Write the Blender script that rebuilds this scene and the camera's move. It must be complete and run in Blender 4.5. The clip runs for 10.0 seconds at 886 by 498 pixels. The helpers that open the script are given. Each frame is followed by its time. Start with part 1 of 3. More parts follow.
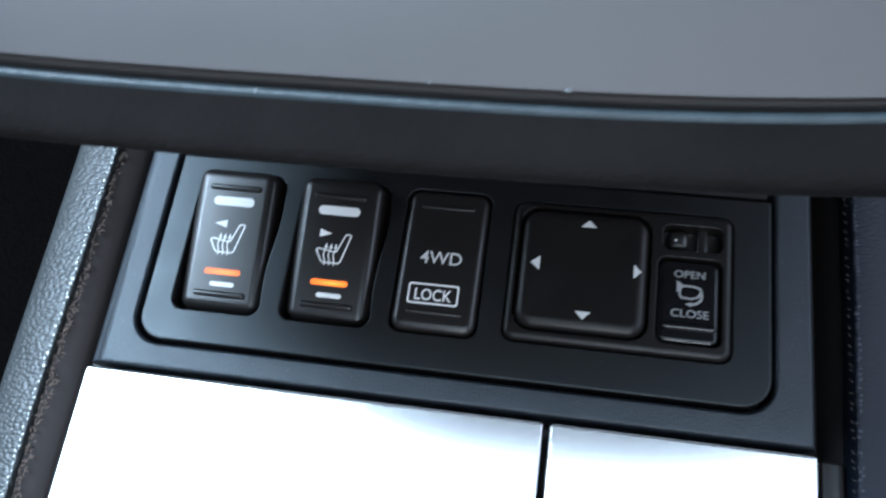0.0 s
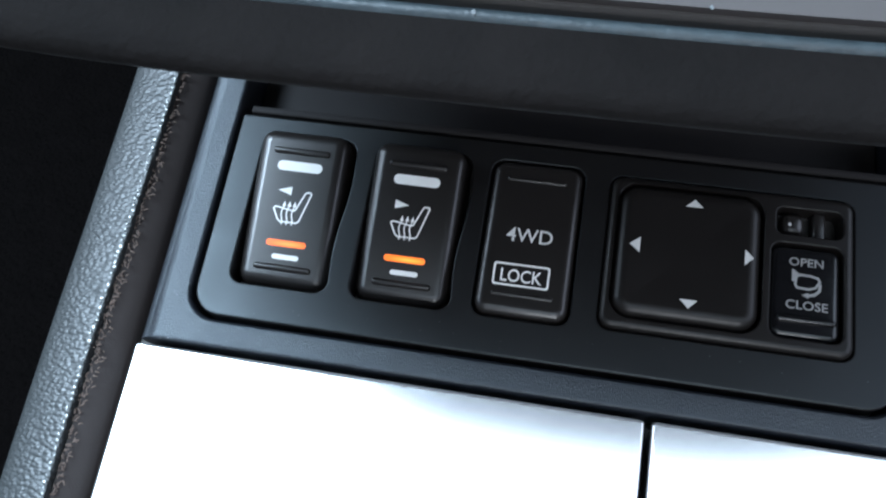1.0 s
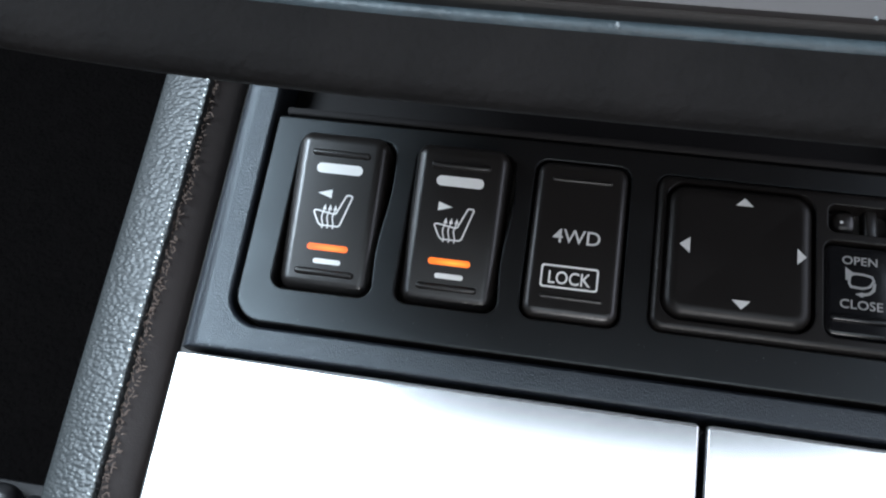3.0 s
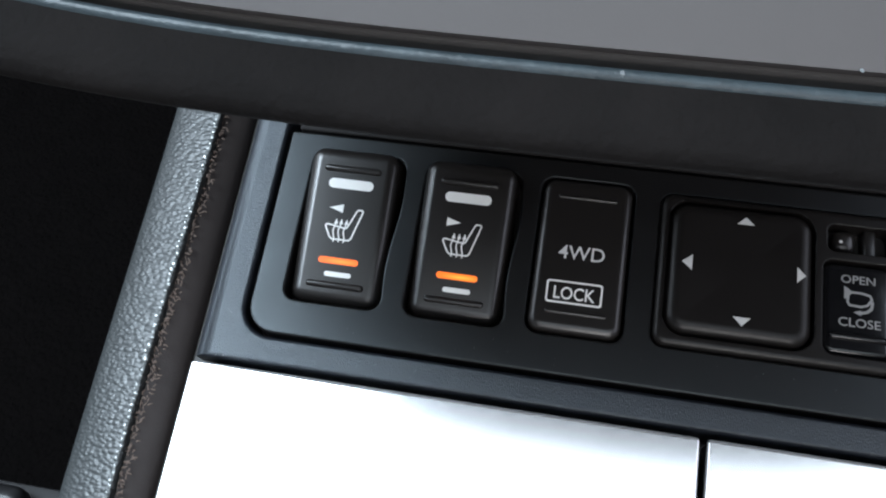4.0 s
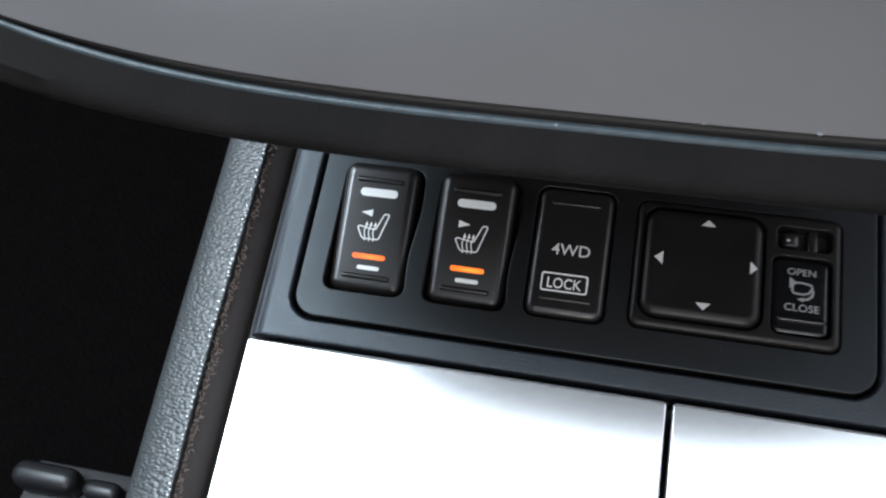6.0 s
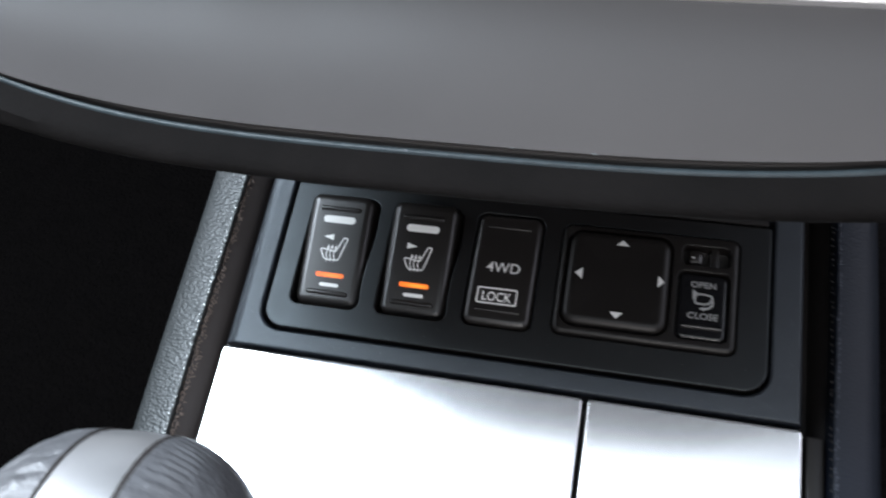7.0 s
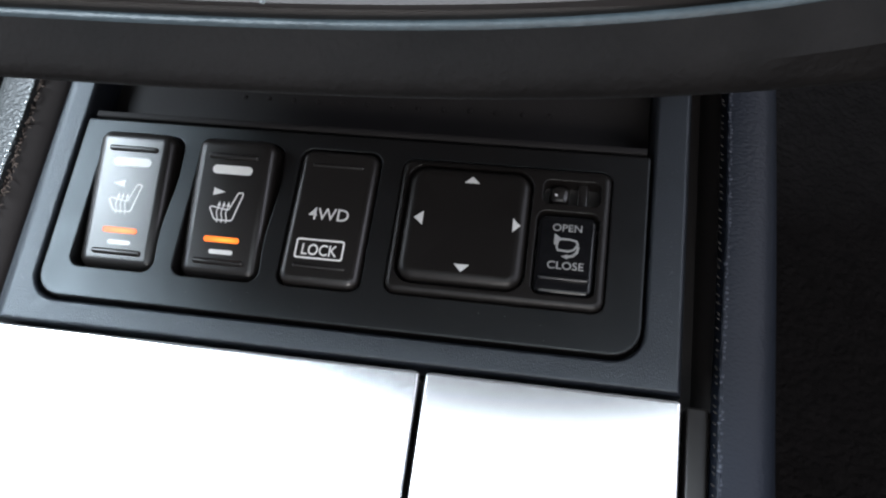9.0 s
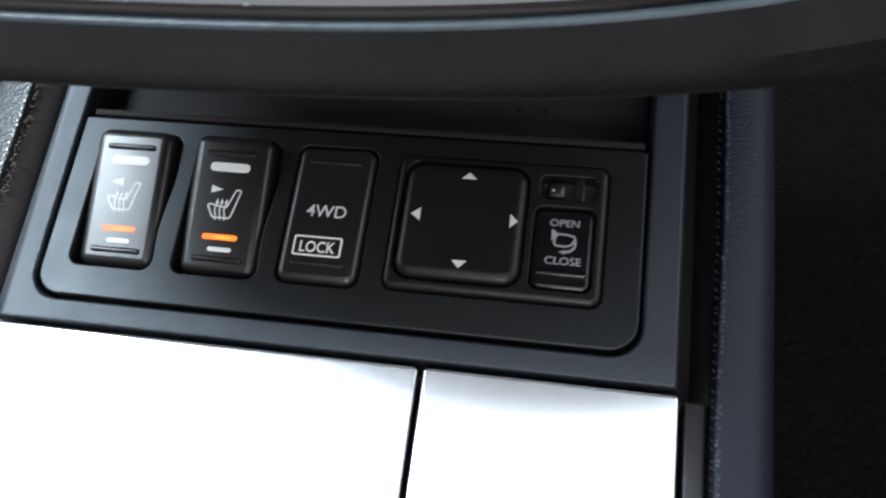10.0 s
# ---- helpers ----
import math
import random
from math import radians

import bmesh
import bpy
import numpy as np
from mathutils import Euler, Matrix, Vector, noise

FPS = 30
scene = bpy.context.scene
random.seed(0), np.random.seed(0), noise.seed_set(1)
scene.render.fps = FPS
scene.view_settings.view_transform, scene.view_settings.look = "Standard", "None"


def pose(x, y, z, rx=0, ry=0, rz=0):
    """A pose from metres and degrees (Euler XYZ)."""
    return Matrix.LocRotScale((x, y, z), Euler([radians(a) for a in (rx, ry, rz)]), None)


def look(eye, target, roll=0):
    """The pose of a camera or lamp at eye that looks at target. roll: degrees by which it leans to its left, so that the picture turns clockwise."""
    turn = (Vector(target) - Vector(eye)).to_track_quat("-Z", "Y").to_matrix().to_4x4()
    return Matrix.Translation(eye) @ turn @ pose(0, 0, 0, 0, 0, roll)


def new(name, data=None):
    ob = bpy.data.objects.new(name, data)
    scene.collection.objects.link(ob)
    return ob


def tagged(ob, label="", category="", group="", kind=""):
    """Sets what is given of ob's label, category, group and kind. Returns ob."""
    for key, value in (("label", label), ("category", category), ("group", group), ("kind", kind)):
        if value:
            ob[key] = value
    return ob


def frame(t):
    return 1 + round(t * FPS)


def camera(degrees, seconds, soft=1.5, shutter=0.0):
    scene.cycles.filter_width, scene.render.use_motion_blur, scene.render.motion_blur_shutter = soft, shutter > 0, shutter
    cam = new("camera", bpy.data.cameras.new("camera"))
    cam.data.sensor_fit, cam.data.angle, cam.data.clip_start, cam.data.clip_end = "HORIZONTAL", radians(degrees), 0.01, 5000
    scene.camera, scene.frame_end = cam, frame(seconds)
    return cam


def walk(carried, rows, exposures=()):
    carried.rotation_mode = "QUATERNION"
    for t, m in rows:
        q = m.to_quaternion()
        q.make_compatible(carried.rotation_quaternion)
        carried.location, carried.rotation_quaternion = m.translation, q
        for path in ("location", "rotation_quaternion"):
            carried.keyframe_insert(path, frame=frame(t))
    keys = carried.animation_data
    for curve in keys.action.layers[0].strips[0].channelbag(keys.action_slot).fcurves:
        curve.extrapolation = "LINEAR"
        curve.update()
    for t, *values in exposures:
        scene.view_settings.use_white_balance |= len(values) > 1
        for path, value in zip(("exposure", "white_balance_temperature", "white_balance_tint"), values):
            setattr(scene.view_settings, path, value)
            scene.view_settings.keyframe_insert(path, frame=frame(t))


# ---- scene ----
cam = camera(58.0, 10.0, soft=2.1, shutter=0.5)
# the console lies tilted up towards the front of the car
BASE = pose(0, 0, 0, 20, 0, 0)
PATH = [
    (0, (0.00519, -0.06488, 0.18021), (-0.2802, 0.6228, -1.6761), -15.61),
    (0.3, (-0.00119, -0.06524, 0.17453), (-0.2719, 0.5674, -1.5965), -15.33),
    (0.5, (-0.00655, -0.06431, 0.17354), (-0.2711, 0.6008, -1.6940), -13.92),
    (0.8, (-0.01531, -0.06322, 0.16927), (-0.2805, 0.5657, -1.6039), -14.50),
    (1, (-0.01743, -0.06225, 0.16573), (-0.2839, 0.5742, -1.7115), -14.03),
    (1.3, (-0.01845, -0.06217, 0.16565), (-0.2693, 0.5292, -1.6225), -14.51),
    (1.5, (-0.02036, -0.06157, 0.16547), (-0.2891, 0.5714, -1.7126), -14.61),
    (1.8, (-0.02503, -0.05956, 0.16308), (-0.2789, 0.5358, -1.6233), -14.77),
    (2, (-0.02582, -0.05903, 0.16164), (-0.2774, 0.5638, -1.7222), -14.01),
    (2.3, (-0.02582, -0.05889, 0.16129), (-0.2728, 0.5127, -1.6338), -15.60),
    (2.5, (-0.02703, -0.05971, 0.16221), (-0.2823, 0.5486, -1.7259), -14.88),
    (2.7, (-0.02859, -0.06023, 0.16291), (-0.2681, 0.5195, -1.6306), -14.56),
    (3.8, (-0.02852, -0.06075, 0.16963), (-0.2837, 0.5445, -1.6132), -14.38),
    (4, (-0.02912, -0.06038, 0.16953), (-0.2959, 0.5695, -1.7099), -14.39),
    (4.3, (-0.02890, -0.06106, 0.17188), (-0.2867, 0.5460, -1.6100), -14.61),
    (4.5, (-0.02891, -0.06075, 0.17198), (-0.3064, 0.5694, -1.7058), -15.17),
    (4.8, (-0.02899, -0.05973, 0.17277), (-0.2942, 0.5235, -1.6160), -15.94),
    (5, (-0.02821, -0.06106, 0.17362), (-0.3093, 0.5712, -1.7029), -15.59),
    (5.3, (-0.02865, -0.06127, 0.17665), (-0.2908, 0.5418, -1.6059), -15.38),
    (5.5, (-0.02732, -0.06276, 0.17964), (-0.3197, 0.5694, -1.6952), -16.60),
    (5.7, (-0.02579, -0.06728, 0.18837), (-0.3300, 0.5520, -1.6888), -17.40),
    (6.8, (0.00147, -0.08383, 0.22401), (-0.4031, 0.6373, -1.5971), -20.54),
    (7, (0.00873, -0.08653, 0.22550), (-0.4021, 0.6384, -1.5927), -20.73),
    (7.3, (0.02390, -0.09073, 0.23206), (-0.3745, 0.6241, -1.4827), -20.52),
    (7.5, (0.02779, -0.09157, 0.22749), (-0.3783, 0.6803, -1.5723), -19.24),
    (7.6, (0.02847, -0.08844, 0.22016), (-0.3524, 0.6422, -1.4919), -19.37),
    (7.8, (0.02535, -0.08650, 0.21234), (-0.3297, 0.6304, -1.5110), -18.11),
    (8, (0.02626, -0.08491, 0.20703), (-0.3390, 0.6531, -1.6156), -18.10),
    (8.3, (0.03154, -0.08000, 0.20049), (-0.3095, 0.6119, -1.5359), -18.44),
    (8.5, (0.03403, -0.07798, 0.19250), (-0.2860, 0.6452, -1.6445), -16.14),
    (8.8, (0.03602, -0.07426, 0.18197), (-0.2548, 0.5816, -1.5774), -16.82),
    (9, (0.03581, -0.07033, 0.17815), (-0.2680, 0.5942, -1.6836), -17.80),
    (9.3, (0.03254, -0.06998, 0.17527), (-0.2444, 0.5445, -1.6012), -17.55),
    (9.5, (0.03356, -0.06846, 0.17599), (-0.2646, 0.5657, -1.6972), -18.49),
    (9.8, (0.03234, -0.07132, 0.17672), (-0.2474, 0.5531, -1.5958), -17.43),
    (10, (0.03757, -0.06939, 0.17831), (-0.2776, 0.5765, -1.6881), -19.53),
]
walk(cam, [(t, BASE @ look(eye, target, roll)) for t, eye, target, roll in PATH],
     [(0.0, -0.15, 5600, 7), (0.5, -0.15, 5620, 7), (1.0, -0.2, 5800, 8), (1.5, -0.25, 5980, 9), (2.5, -0.30, 6180, 10), (4.5, -0.42, 6400, 11), (5.5, -0.42, 6450, 11), (6.8, -0.55, 6500, 13), (7.5, -0.40, 6550, 13), (8.5, -0.06, 6530, 12), (10.0, -0.13, 6480, 12)])

# ---------------------------------------------------------------- light
world = bpy.data.worlds.new("sky")
scene.world = world
world.use_nodes = True
wn = world.node_tree.nodes
sky = wn.new("ShaderNodeTexSky")
sky.sky_type, sky.sun_disc = "NISHITA", False
sky.sun_elevation, sky.sun_rotation = radians(50), radians(200)
wn["Background"].inputs["Strength"].default_value = 0.1
world.node_tree.links.new(sky.outputs["Color"], wn["Background"].inputs["Color"])


def area_lamp(name, eye, target, wide, high, watts, colour):
    data = bpy.data.lights.new(name, "AREA")
    data.shape, data.size, data.size_y = "RECTANGLE", wide, high
    data.energy, data.color = watts, colour
    ob = new(name, data)
    ob.matrix_world = look(eye, target)
    return ob


# Unseen overhead lamps, added to suit the reflections in switches, trim and silver panels.
area_lamp("added_overhead_left", (-0.57, -0.165, 0.885), (-0.57, -0.165, 0.0), 0.57, 0.44, 44, (0.76, 0.90, 1.0))
area_lamp("added_overhead_back", (0.14, -0.56, 0.885), (0.14, -0.56, 0.0), 0.72, 0.71, 5.3, (0.84, 0.95, 1.0))
area_lamp("added_overhead_right", (0.615, -0.10, 0.885), (0.615, -0.10, 0.0), 0.20, 0.40, 1.2, (0.80, 0.90, 1.0))
area_lamp("daylight_side_window_a", (-0.86, 0.17, 0.47), (0, 0.17, 0.20), 0.56, 0.28, 3.0, (0.84, 0.93, 1.0))
# Unseen fill lamp, added to light the lip and cover from behind.
area_lamp("added_rear_fill", (0.28, -1.46, 0.52), (0.10, 0, 0.1), 0.62, 0.40, 11, (1.0, 0.97, 0.94))
area_lamp("daylight_side_window_b", (0.86, -0.10, 0.56), (0, -0.1, 0.05), 1.1, 0.46, 3.8, (0.90, 0.91, 1.0))

# ---------------------------------------------------------------- materials
MM = 0.001


def material(name, colour, rough=0.5, metal=0.0, grain=0.0, grain_size=0.0006, mottling=0.15, spot=0.02, spec=0.5,
             cells=0.0, cell_size=0.0012, coat=0.0, brushed=0.0, squash=1.0, warp_by=0.8, tint=(1, 1, 1), ior=1.5):
    """A surface with fine relief and, at a larger scale, uneven colour and gloss."""
    mat = bpy.data.materials.new(name)
    mat.use_nodes = True
    nodes, links = mat.node_tree.nodes, mat.node_tree.links
    b = nodes["Principled BSDF"]
    b.inputs["Metallic"].default_value = metal
    b.inputs["Specular IOR Level"].default_value = spec
    b.inputs["IOR"].default_value = ior
    b.inputs["Coat Weight"].default_value = coat
    b.inputs["Coat Roughness"].default_value = 0.12
    b.inputs["Specular Tint"].default_value = (*tint, 1)
    geo = nodes.new("ShaderNodeTexCoord")
    big = nodes.new("ShaderNodeTexNoise")
    big.inputs["Scale"].default_value = 1 / spot
    big.inputs["Detail"].default_value = 5
    big.inputs["Roughness"].default_value = 0.65
    links.new(geo.outputs["Object"], big.inputs["Vector"])
    ramp = nodes.new("ShaderNodeMapRange")
    ramp.inputs["To Min"].default_value, ramp.inputs["To Max"].default_value = 1 - mottling, 1 + mottling
    links.new(big.outputs["Fac"], ramp.inputs["Value"])
    mul = nodes.new("ShaderNodeVectorMath")
    mul.operation = "SCALE"
    mul.inputs[0].default_value = colour
    links.new(ramp.outputs["Result"], mul.inputs["Scale"])
    links.new(mul.outputs["Vector"], b.inputs["Base Color"])
    rr_ = nodes.new("ShaderNodeMapRange")
    rr_.inputs["To Min"].default_value, rr_.inputs["To Max"].default_value = rough * 0.85, min(1, rough * 1.15)
    links.new(big.outputs["Fac"], rr_.inputs["Value"])
    links.new(rr_.outputs["Result"], b.inputs["Roughness"])
    height = None
    if grain:
        fine = nodes.new("ShaderNodeTexNoise")
        fine.inputs["Scale"].default_value = 1 / grain_size
        fine.inputs["Detail"].default_value = 3
        if brushed:
            stretch = nodes.new("ShaderNodeMapping")
            stretch.inputs["Scale"].default_value = (1 / brushed, 1, 1)
            links.new(geo.outputs["Object"], stretch.inputs["Vector"])
            links.new(stretch.outputs["Vector"], fine.inputs["Vector"])
        else:
            links.new(geo.outputs["Object"], fine.inputs["Vector"])
        bump = nodes.new("ShaderNodeBump")
        bump.inputs["Strength"].default_value = grain
        bump.inputs["Distance"].default_value = grain_size * 0.5
        links.new(fine.outputs["Fac"], bump.inputs["Height"])
        links.new(bump.outputs["Normal"], b.inputs["Normal"])
        height = bump
    if cells:
        warp = nodes.new("ShaderNodeTexNoise")
        warp.inputs["Scale"].default_value = 0.5 / cell_size
        links.new(geo.outputs["Object"], warp.inputs["Vector"])
        shift = nodes.new("ShaderNodeVectorMath")
        shift.operation = "MULTIPLY_ADD"
        shift.inputs[1].default_value = (cell_size * warp_by,) * 3
        links.new(warp.outputs["Color"], shift.inputs[0])
        links.new(geo.outputs["Object"], shift.inputs[2])
        vor = nodes.new("ShaderNodeTexVoronoi")
        vor.feature = "SMOOTH_F1"
        vor.inputs["Smoothness"].default_value = 0.35
        vor.inputs["Scale"].default_value = 1 / cell_size
        lay = nodes.new("ShaderNodeMapping")
        lay.inputs["Scale"].default_value = (squash, 1, 1)
        lay.inputs["Rotation"].default_value = (0, 0, 0.35 if squash < 1 else 0)
        links.new(shift.outputs["Vector"], lay.inputs["Vector"])
        links.new(lay.outputs["Vector"], vor.inputs["Vector"])
        bump = nodes.new("ShaderNodeBump")
        bump.invert = True
        bump.inputs["Strength"].default_value = cells
        bump.inputs["Distance"].default_value = cell_size * 0.5
        links.new(vor.outputs["Distance"], bump.inputs["Height"])
        if height:
            links.new(height.outputs["Normal"], bump.inputs["Normal"])
        links.new(bump.outputs["Normal"], b.inputs["Normal"])
    return mat


TRIM = material("satin_dark_plastic", (0.0068, 0.0080, 0.0118), 0.43, grain=0.80, grain_size=0.0005, brushed=0.5, mottling=0.7, spot=0.006, spec=0.82, tint=(0.87, 0.95, 1.0))
PANEL = material("satin_black_panel", (0.0056, 0.0044, 0.0040), 0.45, grain=0.14, grain_size=0.0003, mottling=0.3, spot=0.008, spec=0.50, tint=(0.84, 0.94, 1.0))
KEY = material("black_switch_plastic", (0.0132, 0.0113, 0.0104), 0.32, mottling=0.1, spot=0.02, spec=0.72)
BEZEL = material("matt_black_bezel", (0.0098, 0.0084, 0.0078), 0.37, grain=0.08, grain_size=0.0004, mottling=0.15, spot=0.02, spec=0.34)
GLOSS = material("gloss_black_plastic", (0.008, 0.008, 0.009), 0.16, spot=0.006)
# Raised well above black: the glare that lifts the gaps is in the colour.
DARK = material("lifted_black_recess", (0.080, 0.074, 0.071), 0.8, grain=0.2, spot=0.02)
# Moulding of the right-hand trough, with the shade down there in its colour.
RECESS = material("shaded_trough_moulding", (0.014, 0.012, 0.0115), 0.7, grain=0.2, spot=0.02, spec=0.2)
WALL = material("brown_black_moulding", (0.020, 0.017, 0.016), 0.6, grain=0.3, spot=0.02)
MARK = material("white_print", (0.86, 0.86, 0.84), 0.55, mottling=0.06, spot=0.002)
MARK_GREY = material("grey_print", (0.66, 0.66, 0.65), 0.55, mottling=0.06, spot=0.002)
SILVER = material("satin_silver_paint", (0.90, 0.90, 0.915), 0.19, metal=0.80, mottling=0.02, spot=0.06)
LEATHER = material("grained_leatherette", (0.028, 0.031, 0.032), 0.40, grain=0.35, grain_size=0.0005, cells=0.7, cell_size=0.00085, squash=0.6, spot=0.01, warp_by=0.4)
# Crest of the right-hand edge: a darker copy with the shade in its colour.
CREST_SHADED = material("shaded_shiny_leatherette", (0.04, 0.045, 0.06), 0.36, mottling=0.3, spot=0.003, spec=0.4)
# Much paler than the padding: the crest's highlight is put into the colour.
CREST = material("highlit_shiny_leatherette", (0.11, 0.12, 0.12), 0.22, mottling=0.3, spot=0.003, spec=0.8, coat=0.6)
# Leatherette of the right-hand edge, darker and bluer to hold its shade.
LEATHER_SHADED = material("shaded_grained_leatherette", (0.0085, 0.0112, 0.018), 0.44, grain=0.15, grain_size=0.0003, cells=0.25, cell_size=0.0007, squash=0.6, spot=0.01, warp_by=0.4, spec=0.26)
LIP = material("soft_dark_moulding", (0.0080, 0.0069, 0.0066), 0.85, spec=0.07, grain=0.5, grain_size=0.0008, mottling=0.7, spot=0.012)
# Lighter and bluer than the lip: the sky's highlight is put into the colour.
EDGE = material("highlit_glossy_edge", (0.029, 0.039, 0.044), 0.44, grain=0.4, grain_size=0.0006, mottling=0.7, spot=0.004, spec=0.4)
GREY = material("warm_grey_soft_paint", (0.070, 0.0625, 0.0615), 0.50, mottling=0.12, spot=0.025, grain=0.05, grain_size=0.0005)
BRIGHT = material("bright_metal_strip", (0.80, 0.78, 0.78), 0.35, metal=0.6, mottling=0.05)
RUBBER = material("black_rubber", (0.020, 0.0185, 0.0185), 0.7, spec=0.12, grain=0.2, spot=0.01)
# Carpet darkened past its own black to hold the shade of an unbuilt seat.
CARPET = material("shaded_black_carpet", (0.0017, 0.0014, 0.0014), 0.95, grain=1.0, grain_size=0.0020, cells=0.8, cell_size=0.004, mottling=0.5, spot=0.02, spec=0.02)
LINING = material("grey_headlining", (0.30, 0.29, 0.28), 0.9, grain=0.4, grain_size=0.001)
STEEL = material("dark_steel", (0.006, 0.006, 0.007), 0.45, mottling=0.3, spot=0.01)
KNOB_LEATHER = material("grey_wrinkled_leather", (0.120, 0.119, 0.127), 0.30, grain=0.35, grain_size=0.0016, brushed=3.0, cells=0.15, cell_size=0.0009, mottling=0.25, spot=0.008, spec=1.0, ior=1.8)
FLANK = material("brown_grey_moulding", (0.022, 0.0165, 0.0150), 0.6, grain=0.3, grain_size=0.0004, spot=0.02)
# Lighter than the carpet, to lift the floor right of the console.
MAT = material("lighter_loop_mat", (0.0058, 0.0050, 0.0050), 0.95, grain=1.0, grain_size=0.0025, cells=0.8, cell_size=0.005, mottling=0.7, spot=0.012, spec=0.05)
FABRIC = material("grey_trim_fabric", (0.215, 0.198, 0.185), 0.9, grain=0.4, grain_size=0.001, spot=0.05)
KNOB_SILVER = material("satin_silver_cap", (0.93, 0.91, 0.92), 0.33, metal=0.85, mottling=0.08, spot=0.01)
PRINT_DIM = material("dim_grey_print", (0.31, 0.31, 0.31), 0.55, mottling=0.1, spot=0.001)
NICK = material("pale_nick", (0.15, 0.16, 0.165), 0.6, mottling=0.2, spot=0.0005)
THREAD = material("brown_stitching", (0.115, 0.083, 0.068), 0.7, grain=0.5, grain_size=0.0004, mottling=0.4, spot=0.003)
# Thread of the right-hand edge: the brown taken down for the shade there.
THREAD_SHADED = material("shaded_stitching", (0.030, 0.026, 0.024), 0.7, grain=0.5, grain_size=0.0004, mottling=0.4, spot=0.003)


def lamp_material(name, rim_colour, core_colour, strength):
    """A lit indicator window, hottest over its bulb."""
    mat = bpy.data.materials.new(name)
    mat.use_nodes = True
    nodes, links = mat.node_tree.nodes, mat.node_tree.links
    b = nodes["Principled BSDF"]
    b.inputs["Base Color"].default_value = (0.5, 0.12, 0.02, 1)
    b.inputs["Roughness"].default_value = 0.4
    tc = nodes.new("ShaderNodeTexCoord")
    away = nodes.new("ShaderNodeVectorMath")
    away.operation = "DISTANCE"
    away.inputs[1].default_value = (0.6, 0.45, 1.0)
    links.new(tc.outputs["Generated"], away.inputs[0])
    ramp = nodes.new("ShaderNodeValToRGB")
    ramp.color_ramp.elements[0].position, ramp.color_ramp.elements[0].color = 0.05, (*core_colour, 1)
    ramp.color_ramp.elements[1].position, ramp.color_ramp.elements[1].color = 0.50, (*rim_colour, 1)
    links.new(away.outputs["Value"], ramp.inputs["Fac"])
    links.new(ramp.outputs["Color"], b.inputs["Emission Color"])
    b.inputs["Emission Strength"].default_value = strength
    return mat


AMBER = lamp_material("amber_lamp", (1.0, 0.14, 0.012), (1.0, 0.38, 0.05), 1.15)
AMBER_HOT = lamp_material("bright_amber_lamp", (1.0, 0.19, 0.012), (1.0, 0.50, 0.06), 1.3)


# ---------------------------------------------------------------- mesh helpers
def part(name, bm, mat, parent=None, label="", m=None, smooth=35, world_pose=False):
    """One mesh object of the given bmesh, in millimetres on the console, under a thing or a part."""
    me = bpy.data.meshes.new(name)
    bmesh.ops.recalc_face_normals(bm, faces=bm.faces)
    bmesh.ops.scale(bm, vec=(MM, MM, MM), verts=bm.verts)
    bm.to_mesh(me)
    bm.free()
    me.materials.append(mat)
    me.shade_smooth()
    me.set_sharp_from_angle(angle=radians(smooth))
    ob = new(name, me)
    if parent:
        ob.parent = parent
    if m is not None:
        ob.matrix_basis = m
    elif not parent:
        ob.matrix_basis = Matrix() if world_pose else BASE
    if label:
        ob["label"] = label
    return ob


def thing(name, x, y, z, label, category, group="", kind="", turn=(0, 0, 0), m=None):
    """An Empty on the console, at millimetres, that parents the parts of a thing."""
    ob = new(name)
    ob.empty_display_size = 0.01
    ob.matrix_basis = m if m is not None else BASE @ pose(x * MM, y * MM, z * MM, *turn)
    return tagged(ob, label, category, group, kind)


def rr(x0, y0, x1, y1, r, n=5, d=0.0, bend=0.0):
    """The outline of a rectangle with rounded corners (bl, br, tr, tl), shrunk by d; bend: sway of its right edge."""
    r = (r,) * 4 if isinstance(r, (int, float)) else r
    x0, y0, x1, y1 = x0 + d, y0 + d, x1 - d, y1 - d
    pts = []
    for i, ((cx, cy, sx, sy, a0), q) in enumerate(zip(((x0, y0, 1, 1, 180), (x1, y0, -1, 1, 270), (x1, y1, -1, -1, 0), (x0, y1, 1, -1, 90)), r)):
        q = max(0.02, q - d)
        for k in range(n + 1):
            a = radians(a0 + 90 * k / n)
            pts.append((cx + sx * q + q * math.cos(a), cy + sy * q + q * math.sin(a)))
        if bend and i == 1:
            for k in range(1, 12):
                pts.append((x1 - bend * math.sin(math.tau * k / 12), y0 + q + (y1 - y0 - 2 * q) * k / 12))
    return pts


def add_ring(bm, pts, z):
    return [bm.verts.new((x, y, z(x, y) if callable(z) else z)) for x, y in pts]


def bridge(bm, a, b):
    n = len(a)
    for i in range(n):
        bm.faces.new((a[i], a[(i + 1) % n], b[(i + 1) % n], b[i]))


def loft(rings, close_low=True, close_high=True, bm=None):
    """A closed body through rings of (outline, height), from low to high."""
    bm = bm or bmesh.new()
    made = [add_ring(bm, pts, z) for pts, z in rings]
    for a, b in zip(made, made[1:]):
        bridge(bm, a, b)
    if close_low:
        bm.faces.new(made[0][::-1])
    if close_high:
        bm.faces.new(made[-1])
    return bm


